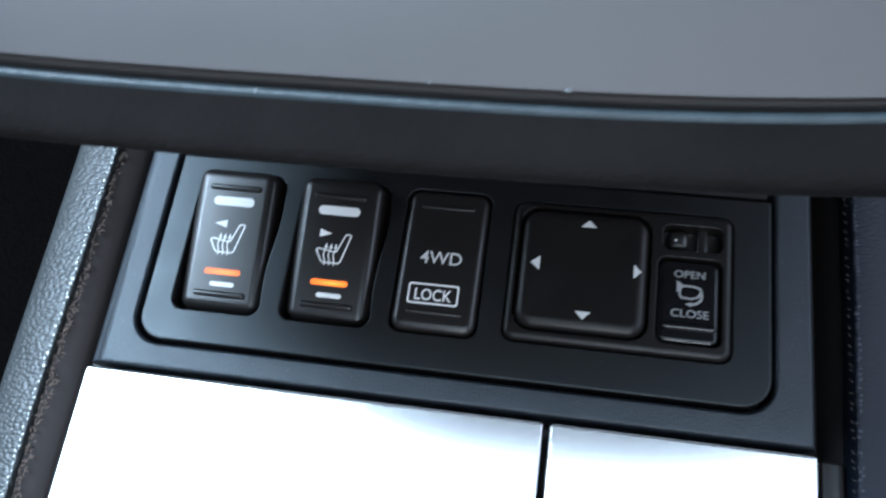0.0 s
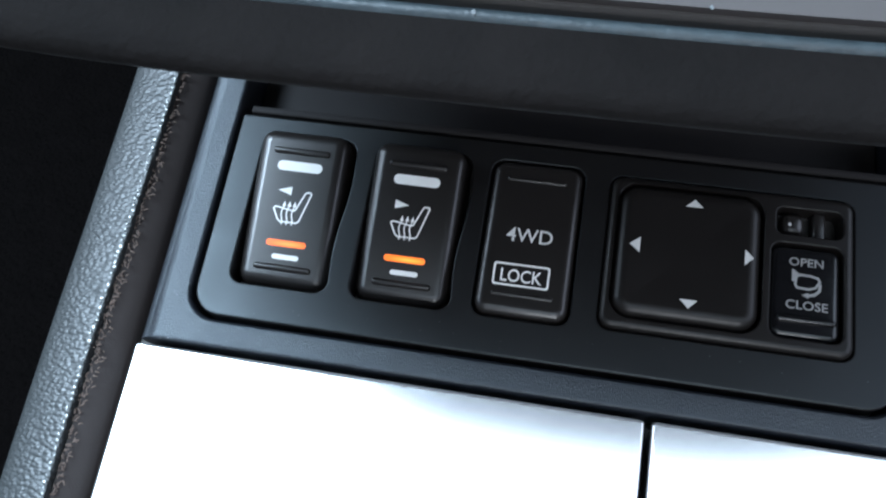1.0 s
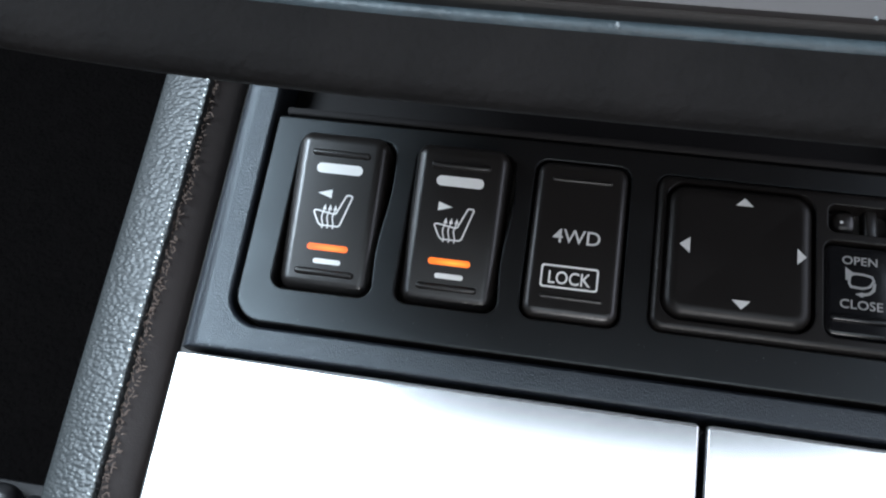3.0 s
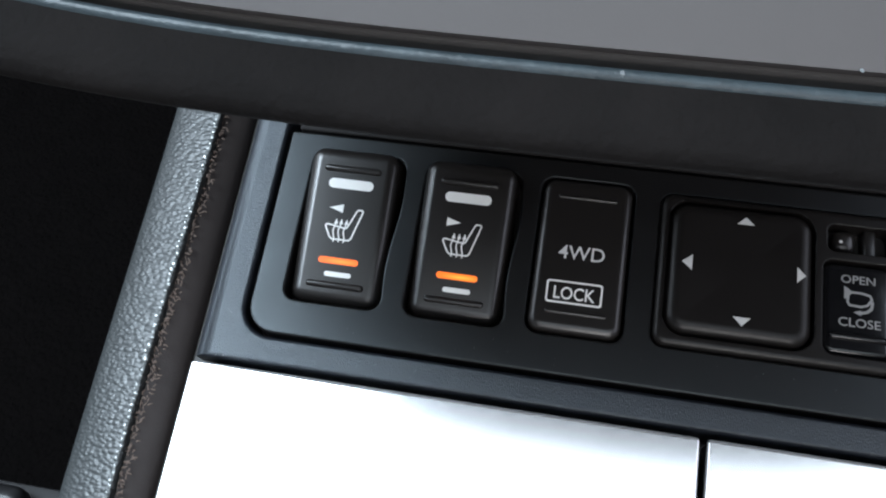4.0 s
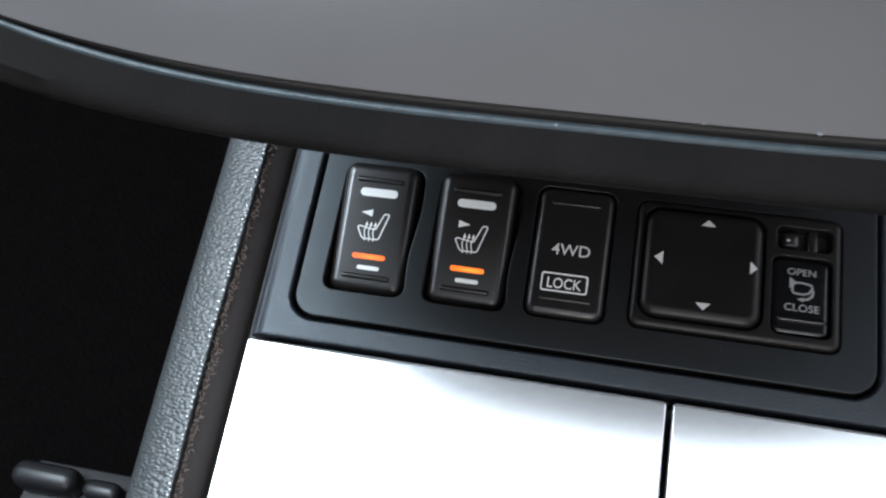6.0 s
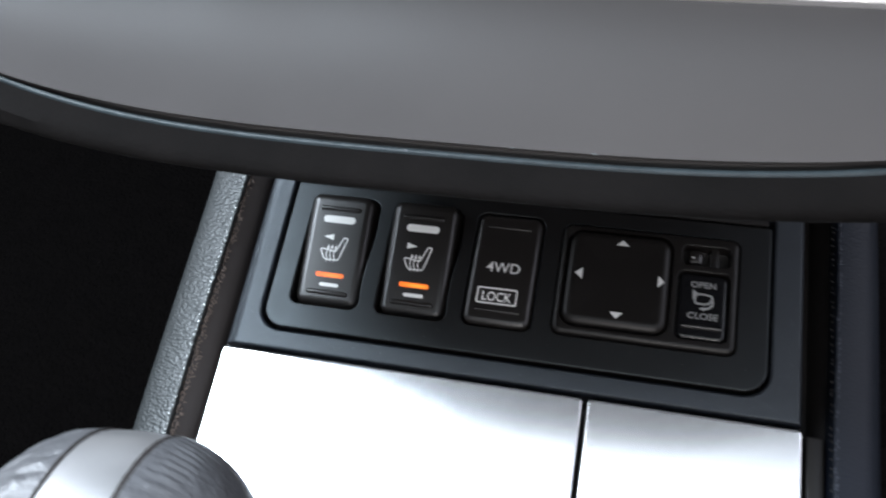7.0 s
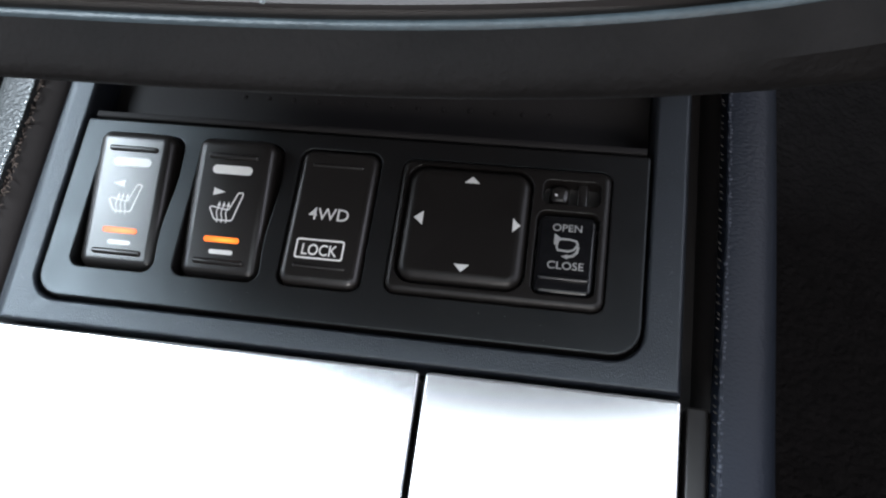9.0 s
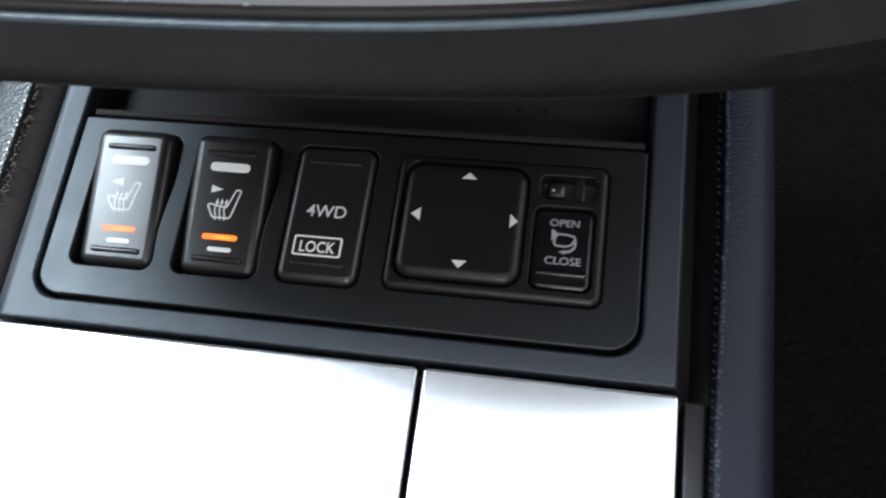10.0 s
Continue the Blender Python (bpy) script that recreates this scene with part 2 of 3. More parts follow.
def key(x0, y0, x1, y1, r, low, high, fillet, n=5, steps=4, dish=0.0, draft=0.0):
    """A push-button: rounded plan, rounded upper edge, slightly dished face."""
    rings = [(rr(x0, y0, x1, y1, r, n, -draft), low)]
    for k in range(steps + 1):
        a = radians(90 * k / steps)
        rings.append((rr(x0, y0, x1, y1, r, n, fillet * (1 - math.cos(a))), high - fillet + fillet * math.sin(a)))
    rings.append((rr(x0, y0, x1, y1, r, n, fillet + 0.2), high))
    if dish:
        w = min(x1 - x0, y1 - y0) / 2
        for k in (0.35, 0.6, 0.8):
            rings.append((rr(x0, y0, x1, y1, r, n, fillet + (w - fillet) * k), high - dish * k * (2 - k)))
    return loft(rings)


def plate(outer, holes, low, high, bevel=0.4, n=5, hole_bevel=None, steps=3):
    """A sheet with rounded rectangular holes and rounded edges. Each outline: (x0, y0, x1, y1, r), and a bend if any."""
    bm = bmesh.new()
    tops, lows = [], []
    for i, o in enumerate([outer, *holes]):
        s = 1 if i == 0 else -1
        b = bevel if i == 0 else (bevel if hole_bevel is None else hole_bevel)
        bend = o[5] if len(o) > 5 else 0.0
        rings = [(rr(*o[:5], n, 0.0, bend), low)]
        for k in range(steps + 1):
            a = radians(90 * k / steps)
            rings.append((rr(*o[:5], n, s * b * (1 - math.cos(a)), bend), high - b + b * math.sin(a)))
        rings.append((rr(*o[:5], n, s * (b + 0.15), bend), high))
        made = [add_ring(bm, p, z) for p, z in rings]
        for a_, b_ in zip(made, made[1:]):
            bridge(bm, a_, b_)
        tops.append(made[-1])
        lows.append(made[0])
    for loops in (tops, lows):
        edges = [bm.edges.get((v[j], v[(j + 1) % len(v)])) for v in loops for j in range(len(v))]
        bmesh.ops.triangle_fill(bm, edges=edges, use_beauty=True, use_dissolve=False)
    return bm


def box(x0, y0, z0, x1, y1, z1, bevel=0.0, bm=None):
    bm = bm or bmesh.new()
    made = bmesh.ops.create_cube(bm, size=1, matrix=Matrix.LocRotScale(((x0 + x1) / 2, (y0 + y1) / 2, (z0 + z1) / 2), None, (x1 - x0, y1 - y0, z1 - z0)))
    if bevel:
        es = list({e for v in made["verts"] for e in v.link_edges})
        bmesh.ops.bevel(bm, geom=es, offset=bevel, segments=3, profile=0.5, affect="EDGES", clamp_overlap=True)
    return bm


def sweep(profile, stations, closed=True):
    """A bar: a profile of (a, b) points put through place(s, a, b) at each station."""
    bm = bmesh.new()
    rows = []
    for place in stations:
        rows.append([bm.verts.new(place(a, b)) for a, b in profile])
    n = len(profile)
    for p, q in zip(rows, rows[1:]):
        for i in range(n if closed else n - 1):
            bm.faces.new((p[i], p[(i + 1) % n], q[(i + 1) % n], q[i]))
    if closed:
        bm.faces.new(rows[0])
        bm.faces.new(rows[-1][::-1])
    return bm


def strip(pts, width, low, high, closed=False, bm=None):
    """A printed line of even width along points, a hair thick."""
    bm = bm or bmesh.new()
    n = len(pts)
    v = [Vector(p) for p in pts]
    left, right = [], []
    for i in range(n):
        a = v[i] - v[i - 1] if (i or closed) else v[1] - v[0]
        b = v[(i + 1) % n] - v[i] if (i < n - 1 or closed) else v[-1] - v[-2]
        a, b = a.normalized(), b.normalized()
        na, nb = Vector((-a.y, a.x)), Vector((-b.y, b.x))
        m = (na + nb).normalized()
        m *= width / 2 / max(0.45, m.dot(nb))
        left.append(v[i] + m)
        right.append(v[i] - m)
    rows = [[bm.verts.new((*p, z)) for p in side] for side, z in ((left, low), (left, high), (right, high), (right, low))]
    for i in range(n if closed else n - 1):
        j = (i + 1) % n
        for k in range(4):
            a, b = rows[k], rows[(k + 1) % 4]
            bm.faces.new((a[i], a[j], b[j], b[i]))
    if not closed:
        bm.faces.new([r[0] for r in rows])
        bm.faces.new([r[-1] for r in rows][::-1])
    return bm


def prism(pts, low, high, bm=None):
    bm = bm or bmesh.new()
    a = [bm.verts.new((*p, low)) for p in pts]
    b = [bm.verts.new((*p, high)) for p in pts]
    bridge(bm, a, b)
    bm.faces.new(a[::-1])
    bm.faces.new(b)
    return bm


def pill(cx, cy, w, h, low, high, r=None):
    r = min(w, h) / 2 - 0.01 if r is None else r
    return loft([(rr(cx - w / 2, cy - h / 2, cx + w / 2, cy + h / 2, r, 6), low), (rr(cx - w / 2, cy - h / 2, cx + w / 2, cy + h / 2, r, 6), high)])


def lettering(text, x0, x1, y0, y1, low, thick, parent, mat, label, weight=0.008):
    """Raised printed characters fitted into a rectangle on a face."""
    cu = bpy.data.curves.new(text, "FONT")
    cu.body, cu.size, cu.resolution_u, cu.extrude, cu.offset = text, 1.0, 4, 0.02, weight
    tmp = new("print", cu)
    me = bpy.data.meshes.new_from_object(tmp.evaluated_get(bpy.context.evaluated_depsgraph_get()))
    bpy.data.objects.remove(tmp)
    bm = bmesh.new()
    bm.from_mesh(me)
    bpy.data.meshes.remove(me)
    lo = [min(v.co[k] for v in bm.verts) for k in range(3)]
    hi = [max(v.co[k] for v in bm.verts) for k in range(3)]
    for v in bm.verts:
        v.co = (x0 + (v.co.x - lo[0]) / (hi[0] - lo[0]) * (x1 - x0), y0 + (v.co.y - lo[1]) / (hi[1] - lo[1]) * (y1 - y0),
                low + (v.co.z - lo[2]) / (hi[2] - lo[2]) * thick)
    return part("lettering", bm, mat, parent, label)


# ---------------------------------------------------------------- cabin around the console
def slab(name, x0, y0, z0, x1, y1, z1, mat, label, category):
    ob = part(name, box(x0, y0, z0, x1, y1, z1), mat, world_pose=True)
    return tagged(ob, label, category, kind="structure")


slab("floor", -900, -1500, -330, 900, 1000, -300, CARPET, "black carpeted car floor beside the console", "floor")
# headlining with three added lamp openings: left of, behind and right of the console
b = box(-900, -1500, 900, -860, 1000, 930)
box(-860, -1500, 900, -275, -390, 930, 0, b)
box(-860, 60, 900, -275, 1000, 930, 0, b)
box(-275, -1500, 900, -225, 1000, 930, 0, b)
box(-225, -1500, 900, 510, -920, 930, 0, b)
box(-225, -200, 900, 340, 1000, 930, 0, b)
box(340, 110, 900, 720, 1000, 930, 0, b)
box(510, -1500, 900, 720, -310, 930, 0, b)
box(720, -1500, 900, 900, 1000, 930, 0, b)
tagged(part("ceiling", b, LINING, world_pose=True), "grey fabric headlining with three openings for added lamps", "ceiling", kind="structure")
slab("wall_front", -900, 900, -300, 900, 930, 900, FABRIC, "plain grey front end of the cabin", "wall")
# The gap in the rear end is added to seat the fill lamp.
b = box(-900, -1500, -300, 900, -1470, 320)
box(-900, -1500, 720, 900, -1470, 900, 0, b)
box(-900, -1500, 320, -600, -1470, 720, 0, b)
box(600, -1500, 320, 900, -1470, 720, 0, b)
tagged(part("wall_back", b, FABRIC, world_pose=True), "plain grey rear end of the cabin, open for the fill lamp", "wall", kind="structure")
for side, name in ((-1, "wall_left"), (1, "wall_right")):
    x0, x1 = sorted((side * 870, side * 900))
    b = box(x0, -1470, -300, x1, 900, 320)
    box(x0, -1470, 800, x1, 900, 900, 0, b)
    box(x0, -1470, 320, x1, -660, 800, 0, b)
    box(x0, 460, 320, x1, 900, 800, 0, b)
    tagged(part(name, b, FABRIC, world_pose=True), "plain grey side of the cabin with a window opening", "wall", kind="structure")

# ---------------------------------------------------------------- console
CX = -20.5   # middle of the console
L, R = -104.6, 63.4          # outer edges of the trim frame
console = thing("centre_console", CX, -60, -300, "black moulded centre console standing on the car floor", "console")
cm = console.matrix_basis.inverted() @ BASE


def console_part(name, bm, mat, label=""):
    return part(name, bm, mat, console, label, m=cm)


console_part("body", box(-124, -330, -290, 80, 24, -20, 6), WALL)
console_part("rear_body", box(-124, 95, -290, 80, 160, 60, 6), DARK)
console_part("tray_base", box(-100, 20, -40, 59, 97, -22, 1), DARK)
# side walls of the troughs beside the trim
console_part("trough_wall", box(-114, -330, -22, L + 3, 110, -7, 0.8), WALL)
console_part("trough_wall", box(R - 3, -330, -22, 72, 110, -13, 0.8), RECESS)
console_part("trough_ledge", box(R + 1.6, -330, -8, 69.6, -37, -3.2, 0.6), KEY, "dull grey plastic ledge in the trough")

# trim frame round the switch panel: two arms and a cross bar, one moulding
frame_trim = thing("console_trim", CX, -30, 0, "satin blue-black plastic trim frame round the switches", "trim")
bm = bmesh.new()
IL, IR, IB, IT = -95.4, 54.6, -28.9, 22.2      # outline of the opening for the switch panel


def u_outline(o, d, r_in=7.0):
    """The U of the trim, drawn as one loop, shrunk by o on its outer and by d on its inner edges."""
    pts = [(L + o, 104), (L + o, -35.35 + d), (R - 0.35 * o, -35.35 + d), (R - 0.35 * o, 104), (IR + d, 104)]
    for k in range(9):
        a = radians(0 - 90 * k / 8)
        q = r_in + d
        pts.append((IR - r_in + q * math.cos(a), IB + r_in + q * math.sin(a)))
    for k in range(9):
        a = radians(270 - 90 * k / 8)
        q = r_in + d
        pts.append((IL + r_in + q * math.cos(a), IB + r_in + q * math.sin(a)))
    pts.append((IL - d, 104))
    return pts


rings = ((0, 0, -12), (0, 0, -3.2), (0.25, 0.02, -2.1), (0.8, 0.1, -1.3), (1.7, 0.3, -0.6), (2.7, 0.6, -0.18), (3.8, 0.9, 0.0), (4.1, 1.1, 0.0))
part("frame", loft([(u_outline(o, d), z) for o, d, z in rings]), TRIM, frame_trim, m=frame_trim.matrix_basis.inverted() @ BASE)

# ---------------------------------------------------------------- switch panel
panel = thing("switch_panel", CX, -3, 0, "satin black inset panel with five switch openings", "panel")
pm = panel.matrix_basis.inverted() @ BASE
OPEN_A = (-87.5, -20.0, -65.0, 17.4, 3.0, 0.55)
OPEN_B = (-60.0, -19.9, -37.5, 17.3, 3.0, 0.55)
OPEN_C = (-33.0, -19.7, -11.8, 17.2, 3.0)
OPEN_M = (-6.2, -19.0, 45.4, 16.4, 2.8)
part("faceplate", plate((-94.3, -28.1, 54.0, 21.6, (6.4, 6.6, 0.8, 0.8)), [OPEN_A, OPEN_B, OPEN_C, OPEN_M], -7, 0.1, 0.5, 6, 0.35), PANEL, panel, m=pm)
part("backing", box(-96, -30, -16, 55, 22, -11.5), DARK, panel, m=pm)


def seat_icon(parent, z, mirror_tri):
    """A printed seat with three wavy heat arrows, and a small triangle over it."""
    shape = [(2.45, 4.2), (2.75, 4.5), (3.65, 4.5), (3.9, 4.15), (1.95, -2.3), (1.5, -2.75), (-2.5, -2.75), (-3.1, -2.25),
             (-4.35, 0.1), (-4.2, 0.5), (-3.7, 0.6), (0.3, -0.05), (0.75, 0.2)]
    at = pose(0.05 * MM, -0.8 * MM, 0)
    part("seat_symbol", strip(shape, 0.36, z, z + 0.05, True), MARK, parent, "white printed seat outline", m=at)
    for k in range(3):
        x = -2.2 + k * 1.22
        wave = [(x + 0.22 * math.sin(j * 0.75 + 0.6), -3.4 + j * 0.48) for j in range(10)]
        b = strip(wave, 0.30, z + 0.03, z + 0.08)
        prism([(wave[-1][0] - 0.48, 0.85), (wave[-1][0] + 0.48, 0.85), (wave[-1][0] + 0.05, 2.1)], z + 0.06, z + 0.11, b)
        part("heat_arrow", b, MARK, parent, m=at)
    s = -1 if mirror_tri else 1
    x = -2.4
    part("pointer", prism([(x - s * 1.6, 4.7), (x - s * 1.6, 2.7), (x + s * 1.6, 3.7)], z, z + 0.05), MARK, parent, "small white printed triangle")


def ridge(parent, x0, x1, cy, z, r, high, mat):
    """A half-round finger ridge with rounded ends."""
    rings = [(rr(x0, cy - r, x1, cy + r, r - 0.03, 6), z - 0.3)]
    for k in range(6):
        a = radians(17 * k)
        rings.append((rr(x0, cy - r, x1, cy + r, r - 0.03, 6, (r - 0.03) * (1 - math.cos(a))), z + high * math.sin(a)))
    return part("finger_ridge", loft(rings), mat, parent, smooth=60)


def seat_heater_switch(x, y, z, tilt, mirror_tri, label):
    sw = thing("seat_heater_switch", x, y, z, label, "switch", "seat heater switches", turn=(tilt, 0, 0))
    rocker = part("rocker", key(-10.5, -18.4, 10.4, 18.0, 3.0, -10, 0, 2.6, steps=6, draft=0.3), KEY, sw)
    ridge(rocker, -6.7, 6.7, 13.0, 0, 0.75, 0.75, KEY)
    ridge(rocker, -6.7, 6.7, -14.1, 0, 0.75, 0.75, KEY)
    part("light_bar", pill(0.1, 9.5, 10.6, 2.3, -0.02, 0.06), MARK, sw, "white printed bar")
    seat_icon(rocker, 0.01, mirror_tri)
    part("indicator_lamp", pill(0.0, -8.5, 9.3, 1.45, -0.02, 0.12), AMBER if mirror_tri else AMBER_HOT, sw, "lit orange indicator lamp")
    part("low_bar", pill(0.3, -11.6, 6.3, 1.15, -0.02, 0.06), MARK, sw, "short white printed bar")
    return sw


seat_heater_switch(-76.5, -1.2, 1.2, 10.5, True, "black rocker seat heater switch with a lit orange lamp")
seat_heater_switch(-49.1, -1.2, 1.2, 10.5, False, "black rocker seat heater switch with a bright amber lamp")

# four-wheel-drive lock switch
fw = thing("drive_lock_switch", -22.4, -1.2, 0.0, "black rocker switch lettered 4WD LOCK", "switch")
lock_rocker = part("rocker", key(-10.0, -18.0, 10.0, 17.9, 2.8, -10, 1.2, 2.0, steps=6, draft=0.6), KEY, fw)
for cy in (13.4, -13.5):
    ridge(lock_rocker, -6.6, 6.6, cy, 1.2, 0.5, 0.4, KEY)
lettering("4WD", -5.1, 5.0, -1.35, 1.85, 1.19, 0.06, fw, MARK_GREY, "printed letters 4WD", 0.006)
lettering("LOCK", -5.1, 3.8, -10.65, -7.75, 1.19, 0.06, fw, MARK, "printed letters LOCK", 0.012)
part("letter_frame", plate((-6.8, -11.6, 5.4, -6.4, 0.7), [(-6.35, -11.15, 4.95, -6.85, 0.4)], 1.19, 1.25, 0.02, 4), MARK, fw, "printed rectangle round the letters")

# ---------------------------------------------------------------- mirror control
mir = thing("mirror_control", 19.6, -1.3, 0.0, "black mirror adjuster with a square four-way pad and folding switch", "switch")
mm_ = mir.matrix_basis.inverted() @ BASE
PAD_HOLE = (-4.3, -16.3, 26.8, 14.7, 4.6)
FOLD_HOLE = (28.3, -15.9, 43.0, 4.9, 2.2)
SLOT_HOLE = (29.2, 6.8, 42.8, 13.0, 1.6)
part("bezel", plate((-5.9, -18.7, 45.1, 16.1, 2.6), [PAD_HOLE, FOLD_HOLE, SLOT_HOLE], -6, 1.4, 1.45, 6, 0.3, steps=5), BEZEL, mir, m=mm_)
pad = part("four_way_pad", key(-3.95, -15.8, 26.4, 14.3, 4.3, -5, 2.1, 2.8, 6, 7, dish=0.7), BEZEL, mir, m=mm_)
for pts in (((-1.1, 0.0), (1.1, -1.75), (1.1, 1.75)), ((24.6, 0.0), (22.8, 1.75), (22.8, -1.75)), ((11.9, 11.8), (10.1, 10.1), (13.7, 10.1)), ((11.9, -12.8), (13.7, -10.9), (10.1, -10.9))):
    part("arrow", prism(pts, 1.5, 2.24), MARK_GREY, pad, "pale printed arrow")
fold = part("fold_rocker", loft([(rr(28.9, -15.3, 42.4, 4.3, 1.8), -5), (rr(28.9, -15.3, 42.4, 4.3, 1.8), 0.0), (rr(28.9, -15.3, 42.4, 4.3, 1.8, 5, 0.5), 0.5), (rr(28.9, -15.3, 42.4, 4.3, 1.8, 5, 1.0), 0.6)]), GLOSS, mir, "gloss black folding rocker", m=mm_)
ridge(fold, 29.7, 41.7, -11.6, 0.6, 0.75, 0.8, GLOSS)
lettering("OPEN", 32.2, 39.1, 0.2, 2.0, 0.59, 0.06, fold, PRINT_DIM, "printed letters OPEN")
lettering("CLOSE", 31.7, 40.1, -9.3, -7.4, 0.59, 0.06, fold, PRINT_DIM, "printed letters CLOSE")
b = strip([(33.7, -2.2), (33.5, -3.9), (33.9, -4.6), (36.2, -4.75), (37.5, -4.3), (38.4, -2.9), (38.0, -2.1), (36.4, -1.75), (34.6, -1.75)], 0.48, 0.61, 0.67, True)
strip([(38.5, -3.4), (38.3, -4.9), (37.4, -5.8), (35.9, -6.2)], 0.6, 0.63, 0.69, False, b)
prism([(36.2, -5.55), (36.2, -6.75), (34.7, -6.1)], 0.65, 0.71, b)
prism([(32.8, -0.5), (32.8, -3.3), (33.5, -3.3), (34.4, -1.6)], 0.66, 0.72, b)
part("mirror_symbol", b, PRINT_DIM, fold, "printed folding mirror symbol")
part("slot_floor", box(28.2, 5.8, -5.0, 43.6, 13.8, -3.6), DARK, mir, m=mm_)
selector = part("selector", box(30.6, 7.4, -4.0, 35.4, 12.4, 0.2, 1.6), KEY, mir, "black sliding selector", m=mm_)
part("slot_rib", box(37.3, 6.6, -3.8, 39.8, 13.2, -0.6, 0.5), KEY, mir, m=mm_)
# The glint on the selector, made as a small pale dot.
part("glint_pip", loft([(rr(31.9, 9.3, 32.6, 9.9, 0.25), -0.1), (rr(31.9, 9.3, 32.6, 9.9, 0.25), 0.25)]), MARK_GREY, selector, "tiny pale dot in place of a glint")

# ---------------------------------------------------------------- tray in front of the panel
tray = thing("storage_tray", CX, 60, -20, "dark storage tray with a dotted rubber mat", "tray")
tm = tray.matrix_basis.inverted() @ BASE
part("lip", box(-93.0, 22.6, -14, 53.2, 24.4, -0.6, 0.5), RUBBER, tray, m=tm)
part("mat", box(-95.2, 24.4, -21.5, 54.4, 96, -10.6, 0.6), RUBBER, tray, m=tm)
for k in range(13):
    for j in range(2):
        x, y = -57.2 + 7.12 * k, 37.0 + 8 * j
        part("dot", loft([(rr(x - 0.8, y - 0.8, x + 0.8, y + 0.8, 0.79, 3), -10.7), (rr(x - 0.6, y - 0.6, x + 0.6, y + 0.6, 0.59, 3), -10.1), (rr(x - 0.2, y - 0.2, x + 0.2, y + 0.2, 0.19, 3), -9.9)]), RUBBER, tray, m=tm)

# ---------------------------------------------------------------- silver panels


def silver(name, x0, x1, label):
    ob = thing(name, (x0 + x1) / 2, -150, 0, label, "panel", "silver console panels")
    m = ob.matrix_basis.inverted() @ BASE
    part("face", plate((x0, -330, x1, -36.6, (1.0, 1.0, 0.9, 0.9)), [], -1.6, 0.2, 0.6, 5), SILVER, ob, m=m)
    part("skirt", plate((x0 + 0.5, -329.5, x1 - 0.5, -37.1, 0.8), [], -9, -1.6, 0.1, 3), KEY, ob, "black edge under the panel", m=m)
    return ob


silver("silver_panel", L + 0.3, 5.4, "wide satin silver console panel beside the gear lever")
silver("silver_panel", 7.0, R - 0.2, "narrow satin silver console panel beside the gear lever")


# ---------------------------------------------------------------- padded edges


def bolster(name, x0, x1, side, mat, label, inner, drop=0.0):
    """A padded leatherette edge along the console: padding, a pinched piping and a plain inner flank."""
    ob = thing(name, (x0 + x1) / 2, -100, -2, label, "bolster", "padded console edges")
    bm_ = ob.matrix_basis.inverted() @ BASE
    w = x1 - x0
    pad = [(0, -60), (-0.01, -10), (0.0, -7.6), (0.03, -5.8), (0.08, -4.3), (0.16, -2.9), (0.3, -1.6), (0.5, -0.55), (0.7, 0.2), (0.84, 0.58), (0.91, 0.72), (0.955, 0.76), (0.98, 0.5), (0.99, -0.2), (0.99, -60)]
    if side > 0:
        pad[1:7] = [(-0.02, -16), (0.0, -11.5), (0.05, -8.0), (0.12, -5.2), (0.22, -3.0), (0.34, -1.5)]
    pipe = [(0.955 + 0.026 * math.cos(a), 0.55 + 0.34 * math.sin(a)) for a in (2 * math.pi * k / 10 for k in range(10))]
    rng = random.Random(7)
    jag = [rng.uniform(-0.13, 0.13) for _ in range(600)]

    def stations(rough, n):
        out = []
        for k in range(n):
            y = -330 + 440 * k / (n - 1)
            sway = 0.35 * math.sin(y * 0.021) + 0.25 * math.sin(y * 0.06 + 1)

            def place(a, b, y=y, sway=sway, q=rough * jag[k % 600]):
                x = x0 + a * w if side < 0 else x1 - a * w
                return (x + sway * (1 if a > 0.5 else 0.4) + q, y, b + 0.4 + q)
            out.append(place)
        return out
    padding = part("padding", sweep(pad, stations(0, 60)), mat, ob, m=bm_)
    part("piping", sweep(pipe, stations(1, 520)), mat, padding, "pinched seam along the padding", smooth=60)
    # inner flank, falling away to the trough
    s_ = -side
    xe = x1 - 0.3 if side < 0 else x0 + 0.3
    flank = [(0, -0.4 - drop), (s_ * 1.5, -1.4 - drop), (s_ * (inner - 1.2), -4.2 - drop), (s_ * inner, -6.5 - drop), (s_ * inner, -9.5 - drop), (0, -9.5 - drop)]
    # A dropped flank takes the darker moulding in place of deeper shade.
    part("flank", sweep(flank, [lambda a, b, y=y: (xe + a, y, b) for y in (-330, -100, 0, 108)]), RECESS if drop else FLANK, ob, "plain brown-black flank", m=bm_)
    return padding


left_pad = bolster("console_bolster", -128.5, -112.9, -1, LEATHER, "grey grained leatherette padded edge of the console", 6.2)
# The right edge matches the left but is coloured as the shaded side.
right_pad = bolster("console_bolster", 71.0, 85.6, 1, LEATHER_SHADED, "grained leatherette padded edge of the console in a shaded blue-black", 4.0, 6.0)


